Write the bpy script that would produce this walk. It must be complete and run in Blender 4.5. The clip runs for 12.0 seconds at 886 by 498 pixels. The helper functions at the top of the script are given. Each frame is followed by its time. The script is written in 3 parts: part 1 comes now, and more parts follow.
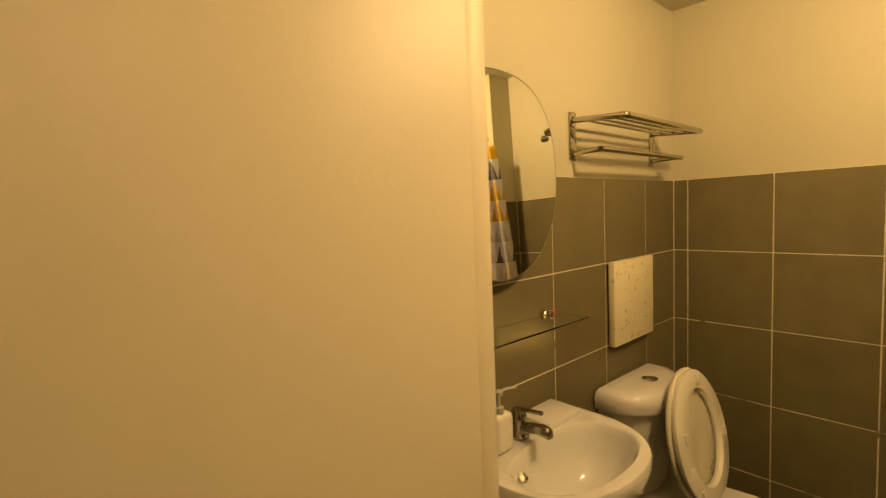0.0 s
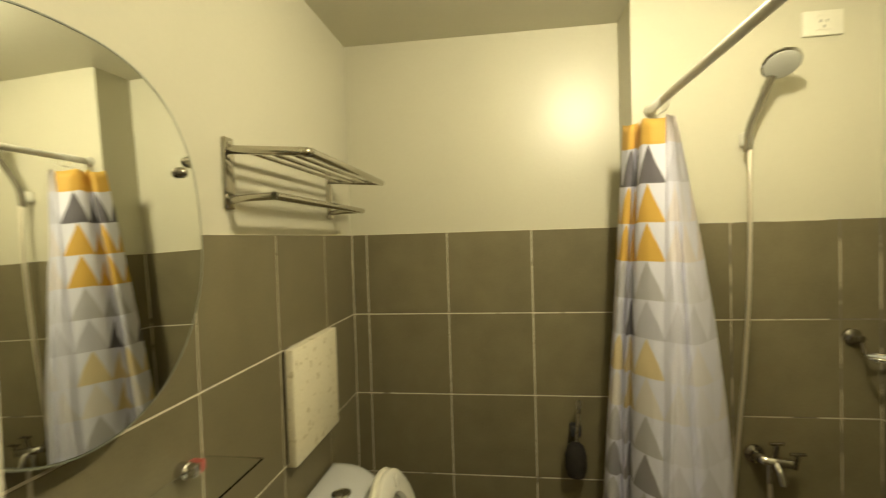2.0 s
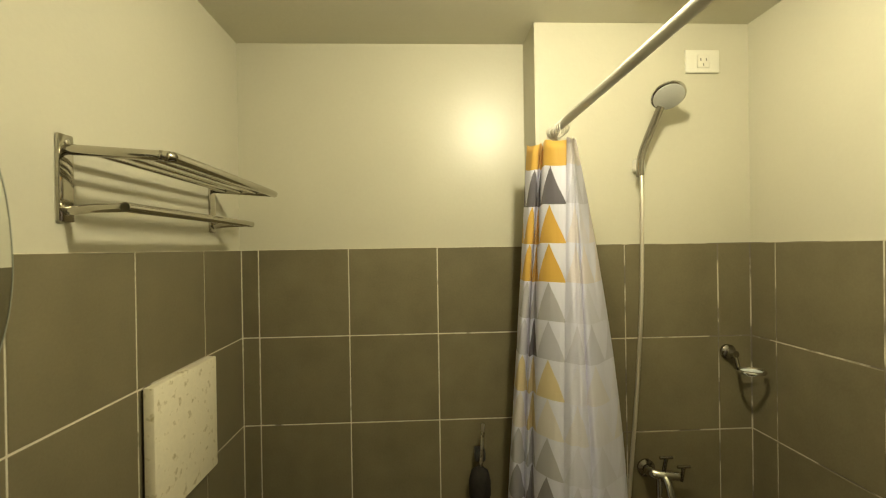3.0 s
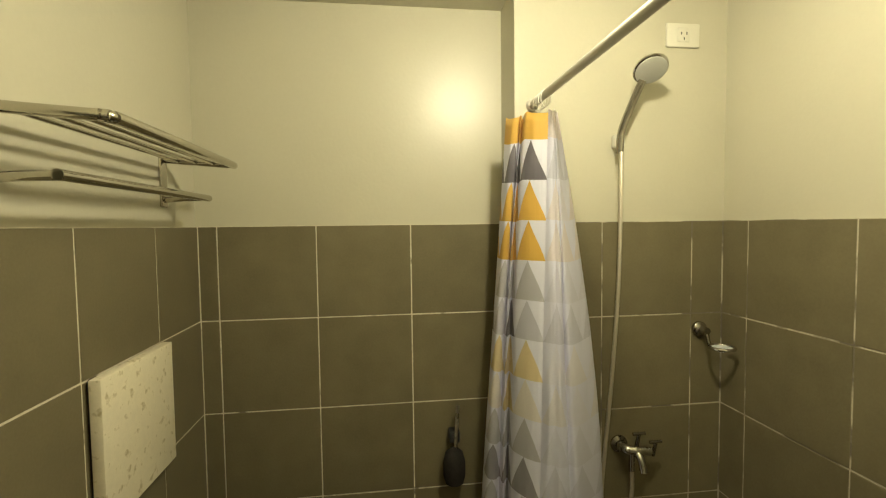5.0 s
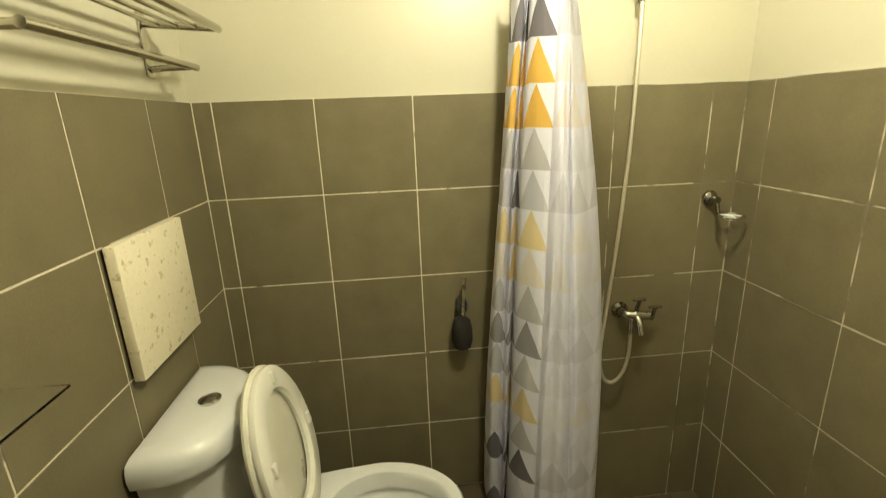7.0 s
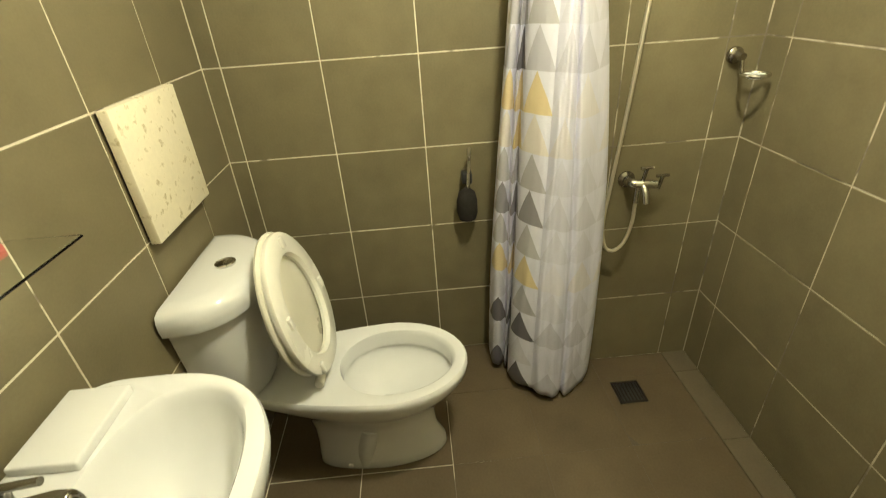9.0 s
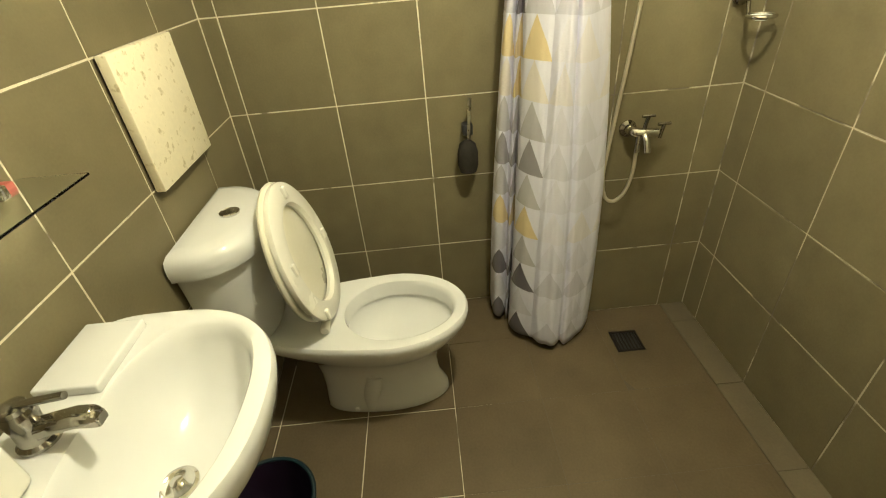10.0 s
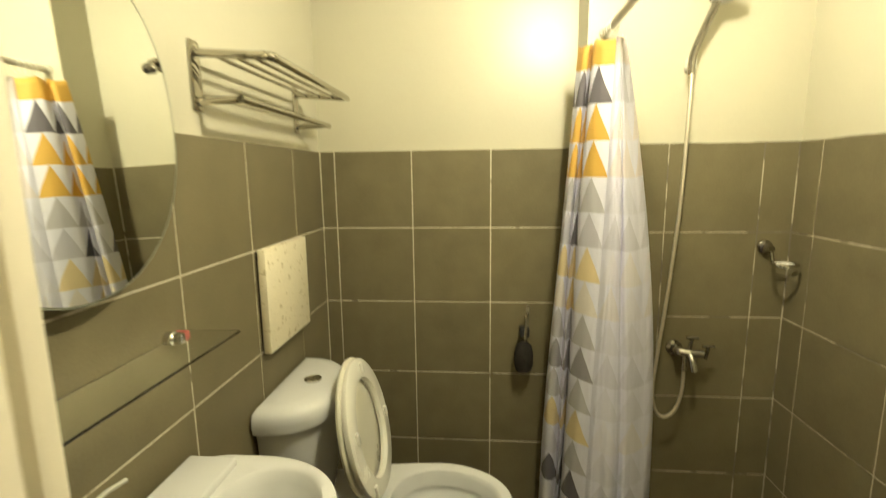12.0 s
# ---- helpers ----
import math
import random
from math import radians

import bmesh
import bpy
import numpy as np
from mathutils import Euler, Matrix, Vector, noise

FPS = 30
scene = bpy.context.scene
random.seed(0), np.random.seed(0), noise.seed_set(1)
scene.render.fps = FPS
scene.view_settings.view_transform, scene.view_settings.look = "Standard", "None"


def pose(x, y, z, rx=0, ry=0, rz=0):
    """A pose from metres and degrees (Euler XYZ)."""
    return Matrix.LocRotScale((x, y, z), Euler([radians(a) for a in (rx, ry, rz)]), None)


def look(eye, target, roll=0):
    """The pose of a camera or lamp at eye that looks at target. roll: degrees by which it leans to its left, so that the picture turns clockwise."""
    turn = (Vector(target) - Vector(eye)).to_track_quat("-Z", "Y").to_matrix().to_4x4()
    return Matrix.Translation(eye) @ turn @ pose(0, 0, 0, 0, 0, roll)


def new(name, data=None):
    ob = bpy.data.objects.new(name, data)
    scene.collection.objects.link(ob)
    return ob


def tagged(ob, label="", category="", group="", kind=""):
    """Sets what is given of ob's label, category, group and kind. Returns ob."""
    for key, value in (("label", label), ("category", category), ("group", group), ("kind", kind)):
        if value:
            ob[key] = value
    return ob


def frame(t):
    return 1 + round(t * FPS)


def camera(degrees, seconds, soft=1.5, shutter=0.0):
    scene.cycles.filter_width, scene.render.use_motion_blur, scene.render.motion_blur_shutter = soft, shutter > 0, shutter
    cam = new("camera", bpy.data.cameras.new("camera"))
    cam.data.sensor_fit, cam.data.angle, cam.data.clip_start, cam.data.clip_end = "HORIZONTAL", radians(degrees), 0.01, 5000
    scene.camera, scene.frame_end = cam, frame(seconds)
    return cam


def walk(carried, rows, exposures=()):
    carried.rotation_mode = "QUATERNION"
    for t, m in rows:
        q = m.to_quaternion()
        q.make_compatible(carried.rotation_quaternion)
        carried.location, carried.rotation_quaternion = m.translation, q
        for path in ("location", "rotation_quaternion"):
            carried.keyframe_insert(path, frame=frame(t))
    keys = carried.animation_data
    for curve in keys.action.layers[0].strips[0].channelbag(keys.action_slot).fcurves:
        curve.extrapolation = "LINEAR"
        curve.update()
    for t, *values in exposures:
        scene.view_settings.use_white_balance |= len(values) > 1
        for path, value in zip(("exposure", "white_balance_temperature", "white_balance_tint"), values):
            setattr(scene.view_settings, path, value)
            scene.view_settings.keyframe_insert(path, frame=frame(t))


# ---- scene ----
cam = camera(87.8, 12.0, soft=1.1, shutter=0.5)
PATH = [
    (0, (-2.078, -0.827, 1.412), (-0.762, 0.671, 1.256), -2.4),
    (0.5, (-1.982, -0.77, 1.415), (-0.533, 0.604, 1.301), -2.2),
    (1, (-1.848, -0.681, 1.437), (-0.15, 0.373, 1.353), -1.6),
    (1.5, (-1.752, -0.622, 1.473), (0.118, 0.085, 1.404), -1.8),
    (2, (-1.678, -0.565, 1.488), (0.303, -0.293, 1.441), -1.7),
    (2.5, (-1.634, -0.555, 1.497), (0.366, -0.542, 1.469), -1.1),
    (3, (-1.596, -0.603, 1.508), (0.402, -0.694, 1.502), -0.9),
    (5, (-1.528, -0.57, 1.504), (0.454, -0.82, 1.403), -0.7),
    (5.5, (-1.522, -0.569, 1.486), (0.454, -0.813, 1.298), -1.0),
    (6, (-1.519, -0.577, 1.465), (0.444, -0.8, 1.155), -1.4),
    (6.5, (-1.521, -0.588, 1.453), (0.424, -0.785, 1.029), -1.7),
    (7, (-1.524, -0.592, 1.439), (0.391, -0.77, 0.889), -2.2),
    (9, (-1.552, -0.631, 1.388), (0.184, -0.697, 0.397), -4.0),
    (9.5, (-1.572, -0.636, 1.362), (0.123, -0.681, 0.302), -4.5),
    (10, (-1.597, -0.643, 1.356), (0.061, -0.669, 0.244), -5.1),
    (10.5, (-1.613, -0.633, 1.353), (0.078, -0.654, 0.286), -4.9),
    (11, (-1.624, -0.647, 1.389), (0.174, -0.627, 0.514), -3.8),
    (11.5, (-1.679, -0.629, 1.392), (0.224, -0.569, 0.781), -2.4),
    (12, (-1.792, -0.623, 1.415), (0.175, -0.453, 1.097), -0.7),
]
EXPOSE = [
    (0.0, -0.3, 15300, 31), (0.5, -0.12, 15300, 31), (1.0, -0.08, 16000, 32), (1.3, -0.06, 16500, 33), (1.5, 0.08, 15500, 31), (1.7, 0.1, 10200, 19), (1.9, 0.0, 6900, 11), (2.2, -0.08, 6500, 9), (3.0, -0.18, 6450, 9), (5.0, -0.19, 6400, 9),
    (6.0, 0.2, 6350, 9), (7.0, 0.57, 6200, 8), (9.0, 1.03, 6050, 9), (10.5, 1.05, 6200, 9), (11.2, 1.0, 6050, 9), (12.0, 0.56, 6400, 9),
]
walk(cam, [(t, look(eye, target, roll)) for t, eye, target, roll in PATH], EXPOSE)

# ---------------------------------------------------------------- light
world = bpy.data.worlds.new("dim_hall")
scene.world = world
world.use_nodes = True
world.node_tree.nodes["Background"].inputs["Color"].default_value = (0.02, 0.018, 0.014, 1)
world.node_tree.nodes["Background"].inputs["Strength"].default_value = 0.2

LAMP = (-0.93, -0.952)
CEILING = 2.217
# ---------------------------------------------------------------- materials


def material(name, color, rough=0.5, metal=0.0, vary=0.06, scale=6.0, grain=60.0, bump=0.02, piece=0.0, coat=0.0, specular=0.5, rough_vary=0.08, stain=None, stain_at=0.6, stain_edge=0.08):
    """Principled paint or stone with blotches, grain and fine relief; piece: how far single pieces differ."""
    m = bpy.data.materials.new(name)
    m.use_nodes = True
    nt = m.node_tree
    b = nt.nodes["Principled BSDF"]
    b.inputs["Metallic"].default_value = metal
    b.inputs["Coat Weight"].default_value = coat
    b.inputs["Specular IOR Level"].default_value = specular
    b.inputs["Coat Roughness"].default_value = 0.08
    co = nt.nodes.new("ShaderNodeNewGeometry")
    big, fine = nt.nodes.new("ShaderNodeTexNoise"), nt.nodes.new("ShaderNodeTexNoise")
    for n, s, d in ((big, scale, 4), (fine, grain, 3)):
        n.inputs["Scale"].default_value, n.inputs["Detail"].default_value = s, d
        nt.links.new(co.outputs["Position"], n.inputs["Vector"])

    def math_node(op, a, c):
        k = nt.nodes.new("ShaderNodeMath")
        k.operation = op
        for i, v in enumerate((a, c)):
            if isinstance(v, (int, float)):
                k.inputs[i].default_value = v
            else:
                nt.links.new(v, k.inputs[i])
        return k.outputs[0]

    value = math_node("ADD", math_node("MULTIPLY", math_node("SUBTRACT", big.outputs["Fac"], 0.5), vary * 4), 1.0)
    value = math_node("ADD", value, math_node("MULTIPLY", math_node("SUBTRACT", fine.outputs["Fac"], 0.5), vary * 2))
    if piece:
        info = nt.nodes.new("ShaderNodeObjectInfo")
        value = math_node("ADD", value, math_node("MULTIPLY", math_node("SUBTRACT", info.outputs["Random"], 0.5), piece * 2))
    mul = nt.nodes.new("ShaderNodeVectorMath")
    mul.operation = "SCALE"
    mul.inputs[0].default_value = color
    nt.links.new(value, mul.inputs["Scale"])
    out = mul.outputs["Vector"]
    if stain:
        ramp = nt.nodes.new("ShaderNodeMapRange")
        ramp.inputs["From Min"].default_value, ramp.inputs["From Max"].default_value = stain_at, stain_at + stain_edge
        nt.links.new(big.outputs["Fac"], ramp.inputs["Value"])
        mix = nt.nodes.new("ShaderNodeMix")
        mix.data_type = "RGBA"
        mix.inputs["B"].default_value = (*stain, 1)
        nt.links.new(ramp.outputs["Result"], mix.inputs["Factor"])
        nt.links.new(out, mix.inputs["A"])
        out = mix.outputs["Result"]
    nt.links.new(out, b.inputs["Base Color"])
    nt.links.new(math_node("ADD", math_node("MULTIPLY", math_node("SUBTRACT", big.outputs["Fac"], 0.5), rough_vary * 2), rough), b.inputs["Roughness"])
    if bump:
        bp = nt.nodes.new("ShaderNodeBump")
        bp.inputs["Strength"].default_value, bp.inputs["Distance"].default_value = 0.4, bump * 0.05
        both = math_node("ADD", math_node("MULTIPLY", big.outputs["Fac"], 2.0), fine.outputs["Fac"])
        nt.links.new(both, bp.inputs["Height"])
        nt.links.new(bp.outputs["Normal"], b.inputs["Normal"])
    return m


PAINT = material("cream_paint", (0.53, 0.507, 0.390), 0.36, vary=0.025, scale=3, grain=90, bump=0.02)
CEIL = material("ceiling_paint", (0.60, 0.575, 0.455), 0.7, vary=0.03, scale=2, grain=80, bump=0.03)
TILE = material("taupe_tile", (0.165, 0.142, 0.082), 0.5, specular=0.22, vary=0.10, scale=9, grain=160, bump=0.02, piece=0.05)
FLOOR_TILE = material("taupe_floor_tile", (0.107, 0.081, 0.047), 0.52, specular=0.22, vary=0.16, scale=6, grain=130, bump=0.03, piece=0.05)
BORDER_TILE = material("pale_border_tile", (0.128, 0.105, 0.068), 0.55, specular=0.22, vary=0.12, scale=7, grain=140, bump=0.03, piece=0.05)
GROUT = material("pale_grout", (0.62, 0.575, 0.445), 0.9, vary=0.12, scale=14, grain=200, bump=0.08, stain=(0.18, 0.15, 0.11), stain_at=0.62)
FLOOR_GROUT = material("floor_grout", (0.58, 0.52, 0.40), 0.9, vary=0.2, scale=4.0, grain=200, bump=0.08, stain=(0.16, 0.135, 0.10), stain_at=0.58)
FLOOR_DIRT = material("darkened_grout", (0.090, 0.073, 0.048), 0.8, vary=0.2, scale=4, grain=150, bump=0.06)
WET_GROUT = material("stained_grout", (0.52, 0.47, 0.36), 0.9, vary=0.2, scale=7, grain=200, bump=0.08, stain=(0.17, 0.145, 0.11), stain_at=0.49)
CERAMIC = material("white_ceramic", (0.68, 0.69, 0.69), 0.12, vary=0.012, scale=5, grain=60, bump=0.0, coat=0.4, rough_vary=0.04)
PLASTIC = material("white_plastic", (0.76, 0.75, 0.68), 0.25, vary=0.015, scale=8, grain=90, bump=0.004)
IVORY = material("ivory_plastic", (0.70, 0.68, 0.57), 0.3, vary=0.03, scale=8, grain=90, bump=0.004)
CHROME = material("chrome", (0.66, 0.65, 0.62), 0.09, metal=1.0, vary=0.05, scale=20, grain=200, bump=0.0, rough_vary=0.05)
# chrome with the dark surroundings' reflection put into its base colour
DARK_CHROME = material("dark_reflection_chrome", (0.36, 0.34, 0.30), 0.13, metal=1.0, vary=0.06, scale=20, grain=200, bump=0.0, rough_vary=0.05)
SPRAY = material("grey_plastic", (0.46, 0.46, 0.41), 0.22, vary=0.03, scale=20, grain=120, bump=0.004)
# rack chrome, its base colour lowered to stand for dark hall reflections
RACK = material("dim_reflection_chrome", (0.50, 0.47, 0.40), 0.11, metal=1.0, vary=0.05, scale=20, grain=200, bump=0.0, rough_vary=0.05)
STEEL = material("brushed_steel", (0.74, 0.70, 0.60), 0.27, metal=1.0, vary=0.05, scale=30, grain=300, bump=0.004)
EDGE = material("ground_glass_edge", (0.24, 0.25, 0.20), 0.35, vary=0.05, scale=20, grain=150, bump=0.0)
HOSE = material("hose_metal", (0.70, 0.65, 0.53), 0.40, metal=0.75, vary=0.02, scale=10, grain=120, bump=0.0, rough_vary=0.03)
DARK = material("black_plastic", (0.02, 0.02, 0.02), 0.45, vary=0.1, scale=20, grain=150, bump=0.01)
BRISTLE = material("dark_bristle", (0.026, 0.023, 0.020), 0.9, specular=0.1, vary=0.2, scale=30, grain=200, bump=0.05)
DOOR_PAINT = material("door_paint", (0.62, 0.578, 0.455), 0.48, vary=0.02, scale=2.5, grain=120, bump=0.012)
ROD = material("white_enamel", (0.58, 0.56, 0.49), 0.3, vary=0.03, scale=10, grain=100, bump=0.006)
WATER = material("still_water", (0.30, 0.29, 0.24), 0.03, vary=0.0, bump=0.0, coat=1.0, rough_vary=0.0)
IRON = material("drain_grate", (0.016, 0.012, 0.009), 0.5, metal=0.3, vary=0.2, scale=30, grain=200, bump=0.03)
BUCKET = material("dark_bucket", (0.016, 0.008, 0.022), 0.35, vary=0.1, scale=10, grain=100, bump=0.01)
TEAL = material("teal_plastic", (0.006, 0.022, 0.028), 0.35, vary=0.1, scale=10, grain=100, bump=0.01)
RED = material("muted_red", (0.34, 0.08, 0.06), 0.5, vary=0.1, scale=30, grain=150, bump=0.01)
HALL = material("dark_hall_paint", (0.34, 0.30, 0.24), 0.5, vary=0.03, scale=3, grain=80, bump=0.02)
HALL_FLOOR = material("hall_floor", (0.14, 0.10, 0.07), 0.4, vary=0.1, scale=4, grain=80, bump=0.02)
BOARD = material("cream_stone", (0.80, 0.74, 0.56), 0.35, vary=0.05, scale=46, grain=190, bump=0.006, stain=(0.52, 0.45, 0.27), stain_at=0.585, stain_edge=0.10)
MIRROR = bpy.data.materials.new("mirror_silver")
MIRROR.use_nodes = True
_b = MIRROR.node_tree.nodes["Principled BSDF"]
_b.inputs["Base Color"].default_value, _b.inputs["Metallic"].default_value, _b.inputs["Roughness"].default_value = (0.86, 0.88, 0.84, 1), 1.0, 0.0
GLASS = bpy.data.materials.new("green_glass")
GLASS.use_nodes = True
_b = GLASS.node_tree.nodes["Principled BSDF"]
_b.inputs["Base Color"].default_value, _b.inputs["Roughness"].default_value = (0.97, 1.0, 0.985, 1), 0.01
_b.inputs["Transmission Weight"].default_value, _b.inputs["IOR"].default_value = 1.0, 1.48
FROST = GLASS.copy()
FROST.name = "frosted_glass"
FROST.node_tree.nodes["Principled BSDF"].inputs["Roughness"].default_value = 0.3
FROST.node_tree.nodes["Principled BSDF"].inputs["Transmission Weight"].default_value = 0.7
GLOW = bpy.data.materials.new("lamp_diffuser")
GLOW.use_nodes = True
_b = GLOW.node_tree.nodes["Principled BSDF"]
_b.inputs["Base Color"].default_value = (0.9, 0.85, 0.7, 1)
_b.inputs["Emission Color"].default_value, _b.inputs["Emission Strength"].default_value = (1.0, 0.905, 0.625, 1), 430.0
# weaker glow for the fill lamp added in the hall
HALL_GLOW = GLOW.copy()
HALL_GLOW.name = "hall_fill_globe"
HALL_GLOW.node_tree.nodes["Principled BSDF"].inputs["Emission Strength"].default_value = 190.0

# ---------------------------------------------------------------- mesh helpers


def part(name, bm, mat, parent=None, label="", smooth=True):
    """Links a bmesh as one mesh object, under a thing or a part if one is given."""
    bmesh.ops.recalc_face_normals(bm, faces=bm.faces)
    me = bpy.data.meshes.new(name)
    bm.to_mesh(me)
    bm.free()
    me.materials.append(mat)
    if smooth:
        me.shade_smooth()
        me.set_sharp_from_angle(angle=radians(38))
    ob = new(name, me)
    if parent is not None:
        ob.parent = parent
        ob.matrix_parent_inverse = Matrix.Identity(4)
    if label:
        ob["label"] = label
    return ob


def thing(name, at, label, category, group="", kind=""):
    e = new(name)
    e.location = at
    e.empty_display_size = 0.1
    return tagged(e, label, category, group, kind)


def box(bm, lo, hi, bevel=0.0, segments=2):
    size = [hi[i] - lo[i] for i in range(3)]
    mid = [(hi[i] + lo[i]) / 2 for i in range(3)]
    made = bmesh.ops.create_cube(bm, size=1.0, matrix=Matrix.LocRotScale(mid, None, size))
    if bevel:
        edges = list({e for v in made["verts"] for e in v.link_edges})
        bmesh.ops.bevel(bm, geom=edges, offset=bevel, segments=segments, profile=0.5, affect="EDGES")
    return bm


def boxed(lo, hi, bevel=0.0, segments=2):
    return box(bmesh.new(), lo, hi, bevel, segments)


def loft(bm, rings, cap_start=True, cap_end=True, closed=True):
    """Skins rings of equally many points."""
    made = [[bm.verts.new(p) for p in ring] for ring in rings]
    n = len(made[0])
    for a, b in zip(made, made[1:]):
        for i in range(n if closed else n - 1):
            bm.faces.new((a[i], a[(i + 1) % n], b[(i + 1) % n], b[i]))
    if cap_start:
        bm.faces.new(made[0][::-1])
    if cap_end:
        bm.faces.new(made[-1])
    return bm


def lathe(bm, profile, at=(0, 0, 0), turn=None, n=32, caps=True):
    """Turns (radius, height) pairs about z, then by the matrix turn, to the place at."""
    m = Matrix.Translation(at) @ (turn or Matrix.Identity(4))
    rings = [[m @ Vector((r * math.cos(2 * math.pi * k / n), r * math.sin(2 * math.pi * k / n), h)) for k in range(n)] for r, h in profile]
    return loft(bm, rings, caps, caps)


def tube(bm, points, radius, n=12, caps=True):
    """A round bar along a line of points."""
    pts = [Vector(p) for p in points]
    rings, side = [], None
    for i, p in enumerate(pts):
        way = (pts[min(i + 1, len(pts) - 1)] - pts[max(i - 1, 0)]).normalized()
        if side is None:
            side = way.orthogonal().normalized()
        side = (side - way * side.dot(way)).normalized()
        up = way.cross(side)
        rings.append([p + radius * (math.cos(2 * math.pi * k / n) * side + math.sin(2 * math.pi * k / n) * up) for k in range(n)])
    return loft(bm, rings, caps, caps)


def smooth_line(points, steps=8):
    """Catmull-Rom through a few points."""
    p = [Vector(q) for q in points]
    p = [2 * p[0] - p[1]] + p + [2 * p[-1] - p[-2]]
    out = []
    for i in range(1, len(p) - 2):
        for k in range(steps):
            t = k / steps
            out.append(0.5 * (2 * p[i] + (p[i + 1] - p[i - 1]) * t + (2 * p[i - 1] - 5 * p[i] + 4 * p[i + 1] - p[i + 2]) * t * t + (3 * p[i] - p[i - 1] - 3 * p[i + 1] + p[i + 2]) * t ** 3))
    return out + [p[-2]]


TOWARDS_Y = pose(0, 0, 0, 90, 0, 0)     # z axis to -y
TOWARDS_X = pose(0, 0, 0, 0, -90, 0)    # z axis to -x

# ---------------------------------------------------------------- the plan
TOP = 1.51            # upper edge of the wall tiles
WALL_N, WALL_S, WALL_E, PIER_X, PIER_Y = 0.012, -1.66, 0.0, -0.158, -0.96
WALL_W = -1.50
ROWS_Z = [0.0, 0.31, 0.61, 0.91, 1.21, TOP]
PITCH = 0.305


def structure(name, bm, mat, label, category):
    return tagged(part(name, bm, mat, None, smooth=False), label, category, kind="structure")


wall_north = structure("wall_north", boxed((-1.60, WALL_N + 0.008, 0), (0.15, WALL_N + 0.14, 2.35)), PAINT, "cream painted wall above taupe square tiles", "wall")
wall_east = structure("wall_east", boxed((0.008, -1.85, 0), (0.15, WALL_N + 0.008, 2.35)), PAINT, "cream painted wall above taupe square tiles", "wall")
wall_pier = structure("wall_pier", boxed((PIER_X + 0.008, -1.668, 0), (0.008, PIER_Y - 0.008, CEILING)), PAINT, "projecting cream shower wall above taupe tiles", "wall")
wall_south = structure("wall_south", boxed((-1.60, -1.80, 0), (0.008, WALL_S - 0.008, 2.35)), PAINT, "cream painted shower wall above taupe square tiles", "wall")
bm = bmesh.new()
box(bm, (-1.60, -0.10, 0), (WALL_W, WALL_N + 0.008, 2.35))
box(bm, (-1.60, WALL_S - 0.008, 0), (WALL_W, -1.00, 2.35))
box(bm, (-1.60, -1.00, 2.10), (WALL_W, -0.10, 2.35))
wall_west = structure("wall_west", bm, PAINT, "cream painted wall with the doorway", "wall")
ceiling = structure("ceiling", boxed((-1.60, -1.80, CEILING), (0.15, 0.15, CEILING + 0.1)), CEIL, "plain off-white painted ceiling", "ceiling")
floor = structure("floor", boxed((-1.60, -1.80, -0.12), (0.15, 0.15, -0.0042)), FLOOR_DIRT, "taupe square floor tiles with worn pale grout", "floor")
hall_floor = structure("floor_hall", boxed((-3.4, -2.4, -0.12), (-1.60, 1.0, -0.001)), HALL_FLOOR, "plain brown hall floor", "floor")
hall_ceiling = structure("ceiling_hall", boxed((-3.4, -2.4, 2.5), (-1.60, 1.0, 2.6)), CEIL, "plain hall ceiling", "ceiling")
# unseen hall walls, added dark to cut bounce light and darken chrome reflections
bm = bmesh.new()
box(bm, (-3.5, -2.4, 0), (-3.4, 1.0, 2.6))
box(bm, (-3.5, 1.0, 0), (-1.5, 1.1, 2.6))
box(bm, (-3.5, -2.5, 0), (-1.5, -2.4, 2.6))
box(bm, (-1.60, 0.16, 0), (-1.5, 1.0, 2.6))
box(bm, (-1.60, -2.4, 0), (-1.5, -1.81, 2.6))
box(bm, (-1.60, -1.80, 2.352), (-1.5, 0.15, 2.6))
hall_wall = structure("wall_hall", bm, HALL, "unseen dark hall walls added around the doorway side", "wall")

# doorway: lining, post and the leaf swung outward
door_frame = thing("door_frame", (-1.5, -0.19, 0), "white painted wooden door frame", "door frame", kind="structure")


def frame_part(name, lo, hi, bevel=0.004):
    bm = boxed(lo, hi, bevel)
    bmesh.ops.translate(bm, verts=bm.verts, vec=(1.5, 0.19, 0))
    part(name, bm, DOOR_PAINT, door_frame)


frame_part("jamb", (-1.600, -0.130, 0), (-1.416, -0.101, 2.06))
frame_part("jamb_lip", (-1.415, -0.190, 0), (-1.385, -0.101, 2.06), 0.006)
frame_part("door_stop", (-1.602, -0.346, 0), (-1.556, -0.131, 2.06), 0.010)
frame_part("jamb", (-1.602, -0.999, 0), (-1.478, -0.955, 2.06))
frame_part("head", (-1.602, -0.955, 2.062), (-1.478, -0.189, 2.099))
door_leaf = thing("door_1", (-1.6, -0.337, 0), "flush white painted door swung open outward", "door", kind="structure")
part("leaf", boxed((-0.76, -0.020, 0.01), (-0.003, 0.014, 2.04), 0.004, 3), DOOR_PAINT, door_leaf)
bm = bmesh.new()
tube(bm, [(-0.70, -0.018, 1.0), (-0.70, -0.06, 1.0), (-0.60, -0.065, 1.0)], 0.009)
lathe(bm, [(0.026, 0), (0.026, 0.008), (0.012, 0.012)], (-0.70, -0.02, 1.0), TOWARDS_Y)
part("door_handle", bm, STEEL, door_leaf)

